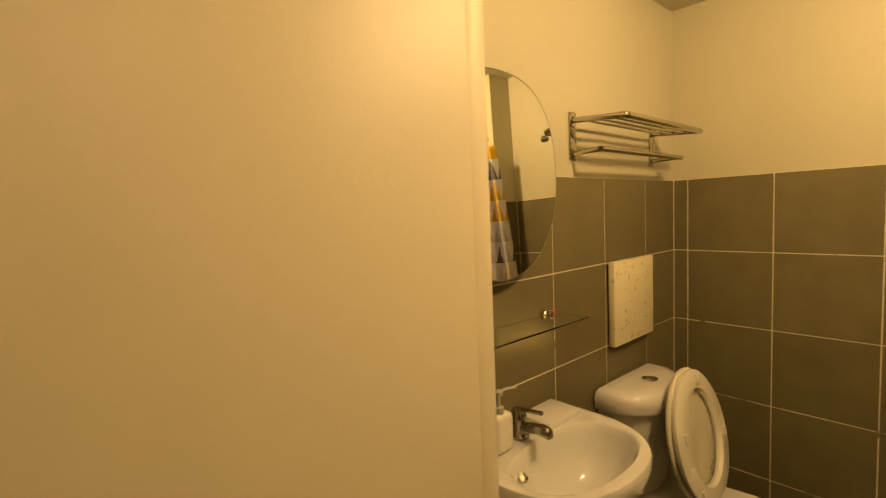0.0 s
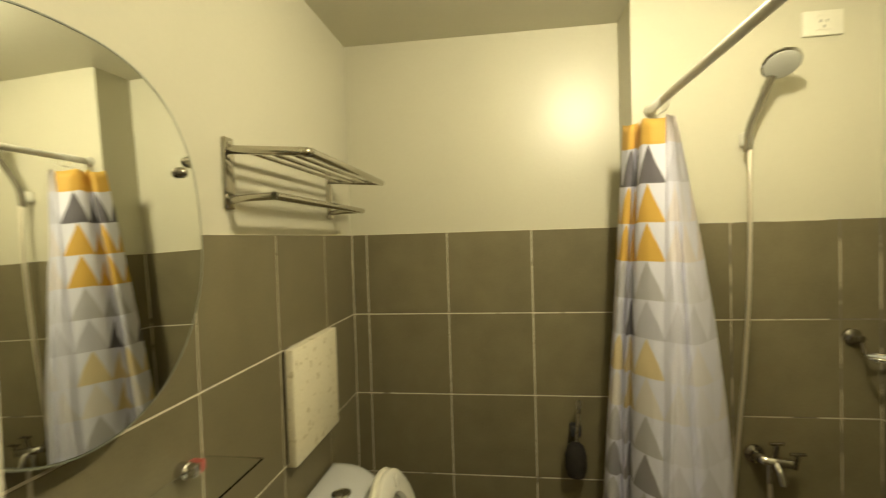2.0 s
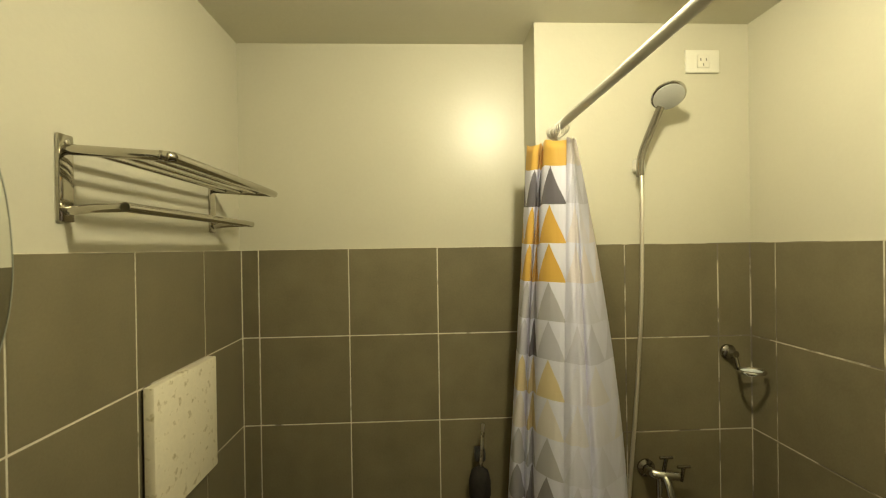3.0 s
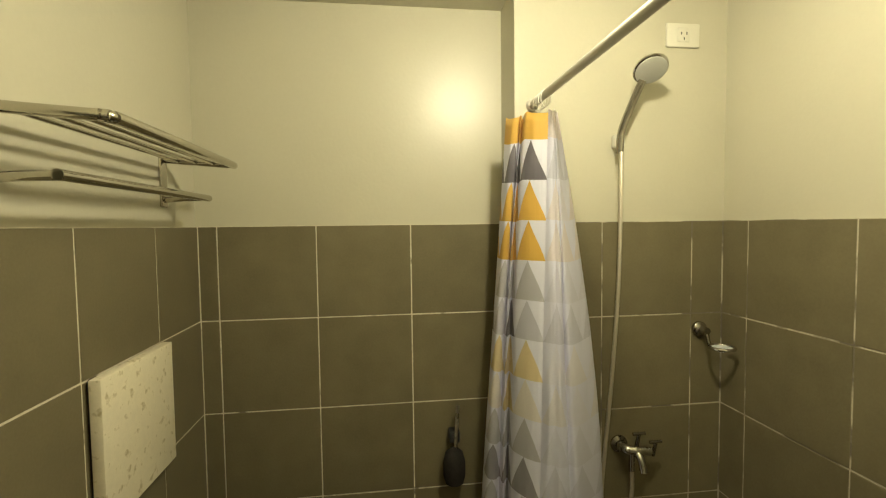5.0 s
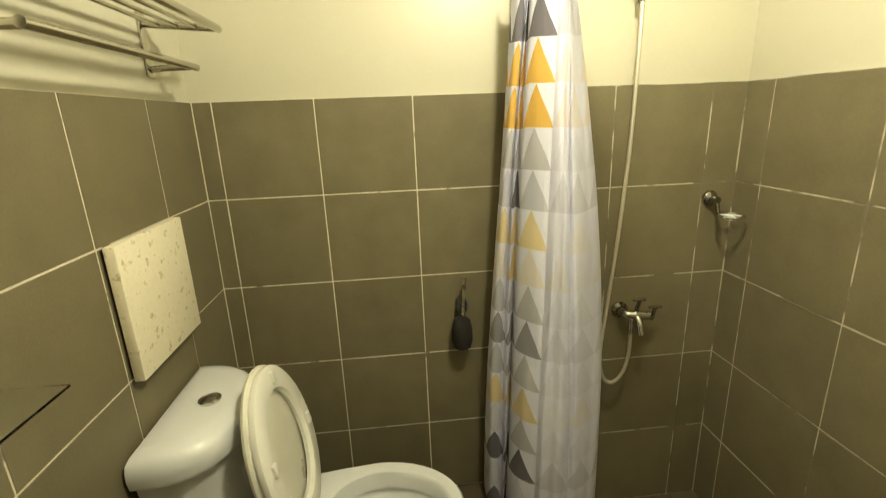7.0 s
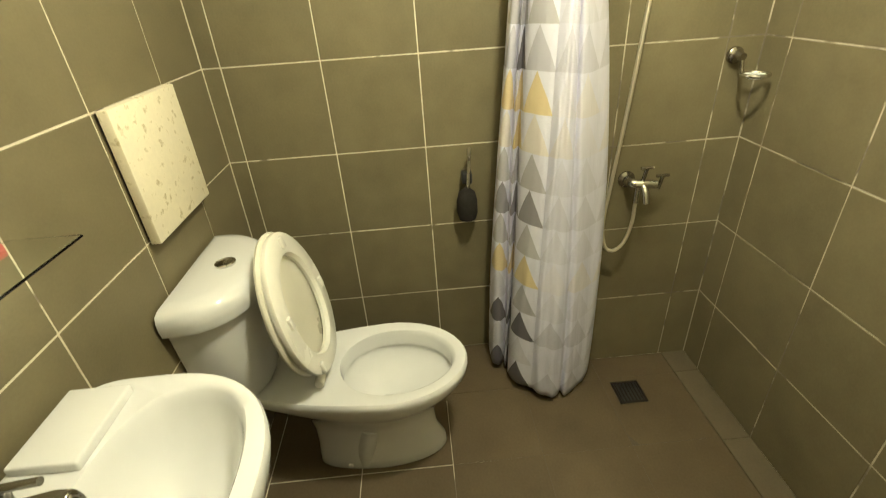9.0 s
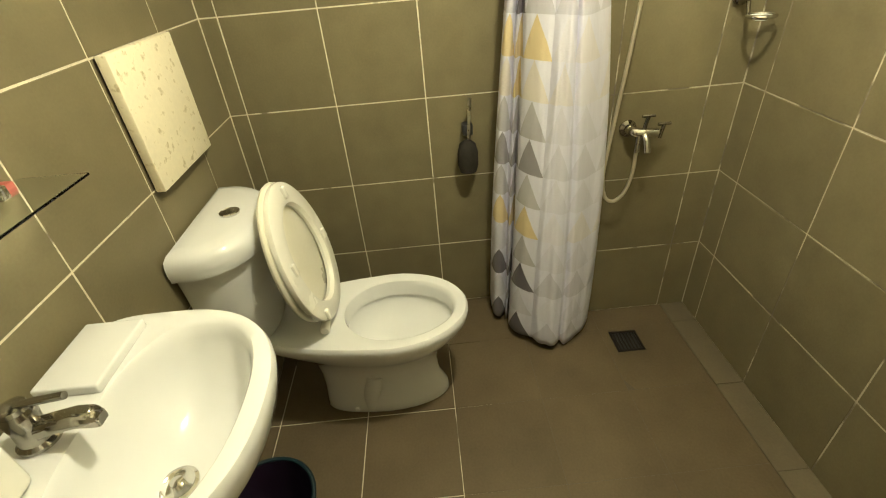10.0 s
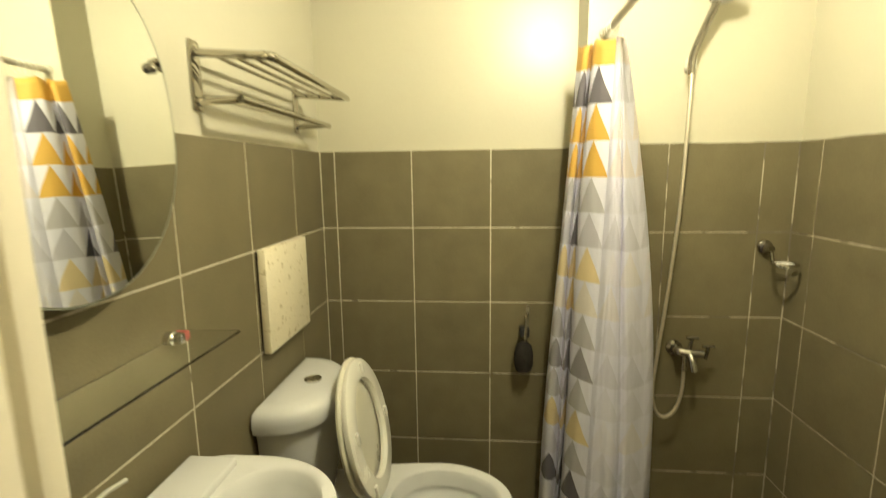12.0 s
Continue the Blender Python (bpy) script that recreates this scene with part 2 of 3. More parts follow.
# ---------------------------------------------------------------- toilet
toilet = thing("toilet", (-0.472, 0.0, 0), "white ceramic close-coupled toilet with seat and lid up", "toilet")
toilet.scale = (1, 1, 0.982)


def egg(cx, cy, rx, front, back, z, n=40, square=1.0):
    """An oval, longer towards -y."""
    out = []
    for k in range(n):
        a = 2 * math.pi * k / n
        c, s = math.cos(a), math.sin(a)
        c = math.copysign(abs(c) ** square, c)
        s = math.copysign(abs(s) ** square, s)
        out.append((cx + rx * c, cy + (back if s > 0 else front) * s, z))
    return out


def shell(cx, cy, rx, front, back, z, n=40):
    """The outside of the bowl in plan: oval in front, drawn out to a narrower square deck behind."""
    out = []
    for k in range(n):
        a = 2 * math.pi * k / n
        c, s = math.cos(a), math.sin(a)
        if s <= 0:
            out.append((cx + rx * c, cy + front * s, z))
        else:
            x = math.copysign(abs(c) ** 0.55, c) * rx * (1 - 0.24 * min(1.0, s * 1.15) * (back / 0.45))
            out.append((cx + x, cy + back * s ** 0.8, z))
    return out


bm = bmesh.new()
loft(bm, [
    shell(0, -0.42, 0.086, 0.215, 0.215, 0.0), shell(0, -0.42, 0.090, 0.22, 0.218, 0.010), shell(0, -0.42, 0.087, 0.217, 0.215, 0.04),
    shell(0, -0.41, 0.078, 0.200, 0.20, 0.10), shell(0, -0.41, 0.078, 0.195, 0.20, 0.17), shell(0, -0.42, 0.098, 0.205, 0.22, 0.23),
    shell(0, -0.45, 0.140, 0.228, 0.27, 0.29), shell(0, -0.465, 0.168, 0.241, 0.38, 0.335), shell(0, -0.475, 0.181, 0.247, 0.45, 0.365), shell(0, -0.475, 0.186, 0.250, 0.455, 0.385),
    shell(0, -0.475, 0.185, 0.249, 0.455, 0.397), shell(0, -0.475, 0.179, 0.243, 0.45, 0.404), egg(0, -0.487, 0.147, 0.204, 0.165, 0.404),
    egg(0, -0.487, 0.141, 0.197, 0.157, 0.400), egg(0, -0.485, 0.137, 0.191, 0.152, 0.385), egg(0, -0.485, 0.136, 0.189, 0.151, 0.345), egg(0, -0.485, 0.144, 0.197, 0.159, 0.338), egg(0, -0.485, 0.143, 0.195, 0.158, 0.328), egg(0, -0.475, 0.130, 0.172, 0.142, 0.302),
    egg(0, -0.465, 0.100, 0.128, 0.115, 0.268), egg(0, -0.455, 0.062, 0.074, 0.070, 0.240), egg(0, -0.455, 0.036, 0.042, 0.040, 0.215), egg(0, -0.455, 0.028, 0.034, 0.032, 0.15)])
bowl = part("bowl", bm, CERAMIC, toilet)
part("water", lathe(bmesh.new(), [(0.034, 0.203), (0.034, 0.205)], (0, -0.455, 0)), WATER, bowl)
for sx in (-1, 1):
    bm = bmesh.new()
    lean = [(sx * 0.052, -0.365, 0.012), (sx * 0.054, -0.372, 0.07), (sx * 0.055, -0.384, 0.12), (sx * 0.052, -0.396, 0.17)]
    tube(bm, smooth_line(lean, 6), 0.036, 20)
    part("trapway", bm, CERAMIC, bowl)
for sx in (-1, 1):
    part("bolt_cap", lathe(bmesh.new(), [(0.009, 0), (0.009, 0.003), (0.007, 0.006), (0.002, 0.007)], (sx * 0.086, -0.315, 0.030), pose(0, 0, 0, 0, 90 * sx, 0), n=16), CERAMIC, bowl)


def tank_ring(w, front, z, back=0.004, n=44):
    """A plan with a straight back, a bowed front and rounded corners."""
    out = [(w, back), (-w, back)]
    for k in range(n + 1):
        a = math.pi * (1 - k / n)
        c, s = math.cos(a), math.sin(a)
        out.append((w * math.copysign(abs(c) ** 0.92, c), -front * (0.16 + 0.84 * s ** 0.95)))
    return [(x, y, z) for x, y in out]


bm = bmesh.new()
loft(bm, [tank_ring(0.135, 0.130, 0.398), tank_ring(0.150, 0.145, 0.43), tank_ring(0.170, 0.160, 0.56), tank_ring(0.184, 0.171, 0.724)])
tank = part("tank", bm, CERAMIC, toilet)
bm = bmesh.new()
loft(bm, [tank_ring(0.188, 0.176, 0.722), tank_ring(0.203, 0.191, 0.727), tank_ring(0.207, 0.196, 0.752), tank_ring(0.205, 0.193, 0.770), tank_ring(0.199, 0.185, 0.785), tank_ring(0.186, 0.168, 0.795, 0.0), tank_ring(0.160, 0.135, 0.800, -0.012)])
tank_lid = part("tank_lid", bm, CERAMIC, toilet)
bm = lathe(bmesh.new(), [(0.027, 0.797), (0.027, 0.805), (0.022, 0.807), (0.021, 0.805), (0.004, 0.805)], (0, -0.095, 0), n=28)
part("flush_button", bm, CHROME, tank_lid, "chrome double flush button")


def seat_outline(rx, low, high, n=44):
    return [(rx * math.cos(2 * math.pi * k / n), (high if math.sin(2 * math.pi * k / n) > 0 else low) * math.sin(2 * math.pi * k / n)) for k in range(n)]


def seat_plate(name, tilt, y, hole, mat, thick):
    """A raised seat or lid: local x across, local y up the plate, local z out of it."""
    m = Matrix.Translation((0, y, 0.425)) @ pose(0, 0, 0, tilt, 0, 0) @ Matrix.Translation((0, 0.215, 0))
    outer = seat_outline(0.186, 0.208, 0.232)
    inner = seat_outline(0.124, 0.148, 0.164)
    rings = []
    if hole:
        steps = [(inner, 1.0, 0), (inner, 0.98, thick * 0.5), (inner, 1.03, thick), (outer, 0.95, thick), (outer, 0.995, thick * 0.7), (outer, 1.0, thick * 0.35), (outer, 0.985, 0)]
        for o, s, z in steps:
            rings.append([m @ Vector((x * s, yy * s, z)) for x, yy in o])
        rings.append(rings[0])
        bm = loft(bmesh.new(), rings, False, False)
        bmesh.ops.remove_doubles(bm, verts=bm.verts, dist=1e-5)
    else:
        for s, z in ((0.93, 0.004), (0.985, 0), (1.0, thick * 0.4), (0.985, thick * 0.8), (0.93, thick)):
            rings.append([m @ Vector((x * s, yy * s, z)) for x, yy in outer])
        bm = loft(bmesh.new(), rings)
    return part(name, bm, mat, toilet), m


seat_lid, _ = seat_plate("seat_lid", 79.5, -0.276, False, IVORY, 0.018)
seat, seat_m = seat_plate("seat", 77.5, -0.306, True, PLASTIC, 0.022)
for u, v in ((0.035, 0.195), (-0.142, 0.050), (-0.110, -0.142), (0.150, -0.02)):
    bm = boxed((u - 0.010, v - 0.017, 0.017), (u + 0.010, v + 0.017, 0.030), 0.004)
    bmesh.ops.transform(bm, matrix=seat_m, verts=bm.verts)
    part("buffer", bm, PLASTIC, seat)
for u in (-0.075, 0.075):
    bm = lathe(bmesh.new(), [(0.012, -0.022), (0.015, -0.018), (0.015, 0.018), (0.012, 0.022)], (u, -0.285, 0.42), pose(0, 0, 0, 0, 90, 0), n=16)
    part("hinge", bm, PLASTIC, toilet)

# ---------------------------------------------------------------- washbasin
BX = -1.148
basin = thing("washbasin", (BX, 0.0, 0.80), "white ceramic wall-hung washbasin with an oval bowl", "washbasin")


def basin_outline(s, z, n=56, dy=0.0):
    """A plan that is straight at the wall and rounded in front, shrunk by s."""
    out = []
    for k in range(n):
        a = 2 * math.pi * k / n
        c, sn = math.cos(a), math.sin(a)
        e = 0.42 if sn > 0 else 0.86
        x = 0.232 * math.copysign(abs(c) ** e, c) * s
        y = math.copysign(abs(sn) ** e, sn) * (0.15 if sn > 0 else 0.223)
        out.append((x, -0.152 + y * s + dy, z))
    return out


def bowl_outline(s, z, n=56, dy=0.0):
    out = []
    for k in range(n):
        a = 2 * math.pi * k / n
        c, sn = math.cos(a), math.sin(a)
        e = 0.75 if sn > 0 else 0.9
        out.append((0.190 * s * math.copysign(abs(c) ** e, c), -0.222 + dy + (0.102 if sn > 0 else 0.117) * s * math.copysign(abs(sn) ** e, sn), z))
    return out


bm = bmesh.new()
loft(bm, [basin_outline(0.35, -0.155, dy=0.03), basin_outline(0.62, -0.140, dy=0.02), basin_outline(0.84, -0.085, dy=0.008), basin_outline(0.965, -0.035), basin_outline(1.0, 0.0),
          basin_outline(1.0, 0.014), basin_outline(0.985, 0.022), basin_outline(0.955, 0.024), bowl_outline(1.03, 0.022), bowl_outline(0.99, 0.016), bowl_outline(0.95, -0.005),
          bowl_outline(0.86, -0.055), bowl_outline(0.66, -0.098), bowl_outline(0.40, -0.118), bowl_outline(0.12, -0.124)])
basin_body = part("basin", bm, CERAMIC, basin)
bm = boxed((0.046, -0.113, 0.020), (0.197, -0.010, 0.039), 0.0045, 3)
part("soap_ledge", bm, CERAMIC, basin)
bm = lathe(bmesh.new(), [(0.031, 0), (0.031, 0.004), (0.026, 0.006), (0.022, 0.003), (0.010, 0.003), (0.010, 0.012), (0.002, 0.014)], (-0.028, -0.205, -0.122), n=28)
part("drain_plug", bm, CHROME, basin)
bm = lathe(bmesh.new(), [(0.013, 0), (0.013, 0.004), (0.008, 0.005), (0.007, -0.004), (0.001, -0.004)], (-0.115, -0.150, -0.022), pose(0, 0, 0, 55, 0, -20), n=20)
part("overflow_ring", bm, CHROME, basin)

faucet = thing("faucet", (-1.178, -0.072, 0.824), "chrome single-lever basin faucet", "faucet")
bm = lathe(bmesh.new(), [(0.027, 0), (0.027, 0.005), (0.022, 0.010), (0.020, 0.035), (0.022, 0.055), (0.018, 0.064)], n=24)
part("body", bm, DARK_CHROME, faucet)
bm = bmesh.new()
loft(bm, [[(x * w, y, z + dz * h) for x, dz in ((1, -1), (1, 0.4), (0.6, 1), (-0.6, 1), (-1, 0.4), (-1, -1))] for y, z, w, h in ((-0.004, 0.024, 0.015, 0.013), (-0.035, 0.034, 0.014, 0.011), (-0.072, 0.042, 0.014, 0.011), (-0.094, 0.040, 0.0135, 0.012), (-0.102, 0.034, 0.010, 0.009))])
bmesh.ops.bevel(bm, geom=list(bm.edges), offset=0.002, segments=2, affect="EDGES")
part("spout", bm, DARK_CHROME, faucet)
bm = lathe(bmesh.new(), [(0.018, 0.062), (0.017, 0.072), (0.008, 0.077)], n=20)
tube(bm, [(0, 0.006, 0.070), (0, -0.030, 0.077), (0, -0.076, 0.083)], 0.0056, 12)
part("lever", bm, DARK_CHROME, faucet)

soap = thing("soap_bottle", (-1.268, -0.085, 0.824), "white plastic pump soap bottle on the washbasin", "soap bottle")
bm = boxed((-0.032, -0.024, 0.0), (0.032, 0.024, 0.095), 0.012, 3)
part("bottle", bm, PLASTIC, soap)
bm = lathe(bmesh.new(), [(0.014, 0.093), (0.014, 0.110), (0.006, 0.112), (0.005, 0.140), (0.012, 0.141), (0.012, 0.150), (0.004, 0.152)], n=18)
tube(bm, [(0, 0, 0.146), (0.03, -0.002, 0.148), (0.062, -0.004, 0.143)], 0.0038, 8)
part("pump", bm, SPRAY, soap, "greyish plastic pump")

# ---------------------------------------------------------------- mirror and glass shelf
mirror = thing("mirror", (-1.157, WALL_N, 1.500), "frameless oval wall mirror held by a chrome stud", "mirror")


def mirror_ring(shrink, depth, n=96):
    """An upright oval, a little fuller above than below, at a depth off the wall."""
    out = []
    for k in range(n):
        a = 2 * math.pi * k / n
        c, sn = math.cos(a), math.sin(a)
        e = 2 / 2.5 if sn > 0 else 1.0
        out.append((math.copysign(abs(c) ** e, c) * (0.241 - shrink), -depth, math.copysign(abs(sn) ** e, sn) * (0.275 - shrink)))
    return out


bm = loft(bmesh.new(), [mirror_ring(0.0015, 0.028), mirror_ring(0.0, 0.0295), mirror_ring(0.0, 0.0325), mirror_ring(0.003, 0.034)])
bmesh.ops.transform(bm, matrix=pose(0, 0, 0, -1.5, 0, -0.5), verts=bm.verts)
part("glass", bm, MIRROR, mirror, smooth=False)
bm = loft(bmesh.new(), [mirror_ring(0.0022, 0.0344), mirror_ring(-0.0006, 0.0336), mirror_ring(-0.0006, 0.0285), mirror_ring(0.0022, 0.0276)], False, False)
bmesh.ops.transform(bm, matrix=pose(0, 0, 0, -1.5, 0, -0.5), verts=bm.verts)
part("glass_edge", bm, EDGE, mirror, "ground grey-green glass edge")
part("backing", loft(bmesh.new(), [mirror_ring(0.080, 0.0), mirror_ring(0.072, 0.003), mirror_ring(0.072, 0.018), mirror_ring(0.080, 0.020)]), DARK, mirror, "dark mounting back")
bm = lathe(bmesh.new(), [(0.009, 0.026), (0.0095, 0.038), (0.008, 0.042), (0.004, 0.0445), (0.001, 0.045)], (0.194, 0, 0.112), TOWARDS_Y, n=20)
part("mirror_stud", bm, DARK_CHROME, mirror, "round chrome mirror stud")

shelf = thing("glass_shelf", (-1.176, WALL_N, 1.090), "clear greenish glass shelf on chrome brackets", "shelf")
bm = boxed((-0.28, -0.125, 0.001), (0.28, -0.012, 0.0055), 0.001, 1)
part("glass", bm, GLASS, shelf).visible_shadow = False
for u in (-0.225, 0.225):
    bm = bmesh.new()
    lathe(bm, [(0.016, 0), (0.016, 0.016), (0.012, 0.020)], (u, 0, 0.003), TOWARDS_Y, n=20)
    box(bm, (u - 0.009, -0.034, -0.008), (u + 0.009, -0.012, 0.016), 0.003)
    bracket = part("bracket", bm, CHROME, shelf)
    # small red block standing in for a reddish spot beside the bracket
    part("washer", boxed((u + 0.0095, -0.030, -0.011), (u + 0.030, -0.003, 0.014), 0.004), RED, bracket, "small muted red block")

# ---------------------------------------------------------------- towel rack
rack = thing("towel_rack", (-0.765, WALL_N + 0.008, 1.60), "chrome wall towel rack with shelf bars and lower rail", "towel rack")
RL = 0.562
for u in (0.0, RL):
    bm = boxed((u - 0.018, -0.008, -0.038), (u + 0.018, 0.0, 0.116), 0.0038)
    plate = part("mounting_plate", bm, RACK, rack)
    for z in (-0.022, 0.102):
        part("screw", lathe(bmesh.new(), [(0.005, 0), (0.005, 0.002), (0.002, 0.0035)], (u, -0.008, z), TOWARDS_Y, n=12), STEEL, plate)
    bm = tube(bmesh.new(), smooth_line([(u, -0.006, 0.090), (u, -0.05, 0.086), (u, -0.182, 0.076)], 6), 0.0095, 12)
    part("arm", bm, RACK, rack)
    bm = tube(bmesh.new(), smooth_line([(u, -0.006, -0.018), (u, -0.05, -0.014), (u, -0.110, -0.013)], 6), 0.0085, 12)
    part("arm", bm, RACK, rack)
for v in (-0.045, -0.090, -0.135):
    part("shelf_bar", tube(bmesh.new(), [(0, v, 0.088 + v * 0.065), (RL, v, 0.088 + v * 0.065)], 0.0054, 10), RACK, rack)
part("front_bar", tube(bmesh.new(), smooth_line([(-0.004, -0.165, 0.077), (0.012, -0.181, 0.076), (0.06, -0.184, 0.076), (RL - 0.06, -0.184, 0.076), (RL + 0.012, -0.182, 0.076)], 6), 0.0100, 14), RACK, rack)
part("towel_rail", tube(bmesh.new(), [(-0.010, -0.110, -0.013), (RL + 0.022, -0.110, -0.013)], 0.0092, 14), RACK, rack)

# ---------------------------------------------------------------- stone panel on the wall
panel = thing("access_panel", (-0.42, WALL_N, 0.908), "cream speckled stone panel fixed on the tiled wall", "panel")
part("slab", boxed((-0.152, -0.030, 0.0), (0.151, -0.006, 0.305), 0.003), BOARD, panel)
part("backing", boxed((-0.146, -0.0055, 0.006), (0.145, -0.0005, 0.299)), DARK, panel, "dark backing behind the slab")

# ---------------------------------------------------------------- toilet brush on the wall
brush = thing("toilet_brush", (-0.046, -0.786, 0.628), "black toilet brush with a steel handle hung on the wall", "toilet brush")
bm = lathe(bmesh.new(), [(0.008, 0.012), (0.030, 0.020), (0.037, 0.045), (0.037, 0.09), (0.029, 0.122), (0.010, 0.138)], n=24)
part("head", bm, BRISTLE, brush)
bm = tube(bmesh.new(), [(0, -0.004, 0.13), (0, -0.014, 0.28)], 0.0055, 10)
part("handle", bm, STEEL, brush)
bm = boxed((0.002, -0.022, 0.150), (0.046, 0.014, 0.190), 0.006)
part("wall_clip", bm, DARK, brush)

# ---------------------------------------------------------------- shower
rod_y, rod_z = -1.022, 1.867
curtain_rod = thing("curtain_rod", (PIER_X + 0.008, rod_y, rod_z), "white enamelled shower curtain rod", "curtain rod")
part("rod", tube(bmesh.new(), [(0, 0, 0), (WALL_W - PIER_X - 0.008, 0, 0)], 0.0116, 18), ROD, curtain_rod)
part("flange", lathe(bmesh.new(), [(0.019, 0), (0.019, 0.005), (0.0145, 0.012)], (0, 0, 0), TOWARDS_X, n=24), ROD, curtain_rod)
part("flange", lathe(bmesh.new(), [(0.019, 0), (0.019, 0.005), (0.0145, 0.012)], (WALL_W - PIER_X - 0.008, 0, 0), pose(0, 0, 0, 0, 90, 0), n=24), ROD, curtain_rod)

CLOTH = bpy.data.materials.new("printed_curtain_cloth")
CLOTH.use_nodes = True
nt = CLOTH.node_tree
uv = nt.nodes.new("ShaderNodeUVMap")
uv.uv_map = "cloth"
sep = nt.nodes.new("ShaderNodeSeparateXYZ")
nt.links.new(uv.outputs["UV"], sep.inputs[0])


def op(kind, a, c=0.0):
    k = nt.nodes.new("ShaderNodeMath")
    k.operation = kind
    for i, v in enumerate((a, c)):
        if isinstance(v, (int, float)):
            k.inputs[i].default_value = v
        else:
            nt.links.new(v, k.inputs[i])
    return k.outputs[0]


row = op("FLOOR", sep.outputs["Y"])
fv = op("FRACT", sep.outputs["Y"])
fu = op("FRACT", sep.outputs["X"])
col = op("FLOOR", sep.outputs["X"])
inside = op("LESS_THAN", op("MULTIPLY", op("ABSOLUTE", op("SUBTRACT", fu, 0.5)), 2.0), fv)
inside = op("MAXIMUM", inside, op("LESS_THAN", row, 0.5))
ramp = nt.nodes.new("ShaderNodeValToRGB")
ramp.color_ramp.interpolation = "CONSTANT"
YELLOW, PALE, DARKG, MIDG, LIGHTG, WHITE = (0.76, 0.49, 0.10), (0.78, 0.66, 0.41), (0.185, 0.17, 0.20), (0.36, 0.345, 0.385), (0.57, 0.56, 0.60), (0.85, 0.85, 0.96)
SAND = (0.78, 0.65, 0.36)
STRIPES = [YELLOW, DARKG, YELLOW, YELLOW, LIGHTG, DARKG, PALE, SAND, LIGHTG, MIDG, LIGHTG, PALE, LIGHTG, DARKG, LIGHTG, DARKG]
els = ramp.color_ramp.elements
while len(els) < len(STRIPES):
    els.new(0.99)
for i, c in enumerate(STRIPES):
    els[i].position = i / len(STRIPES)
for i, c in enumerate(STRIPES):
    els[i].color = (*c, 1)
nt.links.new(op("DIVIDE", op("ADD", row, 0.5), float(len(STRIPES))), ramp.inputs["Fac"])
wn = nt.nodes.new("ShaderNodeTexWhiteNoise")
wn.noise_dimensions = "2D"
cmb = nt.nodes.new("ShaderNodeCombineXYZ")
nt.links.new(col, cmb.inputs[0])
nt.links.new(row, cmb.inputs[1])
nt.links.new(cmb.outputs[0], wn.inputs["Vector"])
full = op("MAXIMUM", op("GREATER_THAN", wn.outputs["Value"], 0.2), op("LESS_THAN", row, 0.5))
strength = op("MULTIPLY", inside, op("ADD", op("MULTIPLY", full, 0.65), 0.35))
mix = nt.nodes.new("ShaderNodeMix")
mix.data_type = "RGBA"
mix.inputs["A"].default_value = (*WHITE, 1)
nt.links.new(strength, mix.inputs["Factor"])
nt.links.new(ramp.outputs["Color"], mix.inputs["B"])
pb = nt.nodes["Principled BSDF"]
pb.inputs["Roughness"].default_value = 0.6
pb.inputs["Sheen Weight"].default_value = 0.15
nt.links.new(mix.outputs["Result"], pb.inputs["Base Color"])
weave = nt.nodes.new("ShaderNodeTexNoise")
weave.inputs["Scale"].default_value, weave.inputs["Detail"].default_value = 18, 6
bp = nt.nodes.new("ShaderNodeBump")
bp.inputs["Strength"].default_value, bp.inputs["Distance"].default_value = 0.35, 0.006
nt.links.new(weave.outputs["Fac"], bp.inputs["Height"])
nt.links.new(bp.outputs["Normal"], pb.inputs["Normal"])
tl = nt.nodes.new("ShaderNodeBsdfTranslucent")
nt.links.new(mix.outputs["Result"], tl.inputs["Color"])
ms = nt.nodes.new("ShaderNodeMixShader")
ms.inputs["Fac"].default_value = 0.35
nt.links.new(pb.outputs[0], ms.inputs[1])
nt.links.new(tl.outputs[0], ms.inputs[2])
nt.links.new(ms.outputs[0], nt.nodes["Material Output"].inputs["Surface"])

CLOTH_BACK = CLOTH.copy()
CLOTH_BACK.name = "reverse_of_cloth"
bt = CLOTH_BACK.node_tree
faint = bt.nodes.new("ShaderNodeMath")
faint.operation = "MULTIPLY"
faint.inputs[1].default_value = 0.20
bmix = next(n for n in bt.nodes if n.bl_idname == "ShaderNodeMix")
bt.links.new(bmix.inputs["Factor"].links[0].from_socket, faint.inputs[0])
bt.links.new(faint.outputs[0], bmix.inputs["Factor"])
bmix.inputs["A"].default_value = (0.85, 0.85, 0.98, 1)

curtain = thing("shower_curtain", (-0.20, rod_y, 0), "white shower curtain printed with yellow and grey triangles, drawn aside", "curtain")
C_TOP, C_LOW = 1.822, 0.035


def along(u, pts):
    """A point at u (0 to 1) on a smooth line through pts, in plan."""
    f = u * (len(pts) - 1)
    i = min(int(f), len(pts) - 2)
    k = f - i
    p0, p1, p2, p3 = pts[max(i - 1, 0)], pts[i], pts[i + 1], pts[min(i + 2, len(pts) - 1)]
    return [0.5 * (2 * p1[c] + (p2[c] - p0[c]) * k + (2 * p0[c] - 5 * p1[c] + 4 * p2[c] - p3[c]) * k * k + (3 * p1[c] - p0[c] - 3 * p2[c] + p3[c]) * k ** 3) for c in (0, 1)]


ASIDE, NEAR = Vector((-0.25, -0.968)), Vector((-0.968, 0.25))
EDGE_TOP, EDGE_LOW = Vector((-0.288, -1.025)), Vector((-0.306, -0.977))
TRIANGLE = 0.128


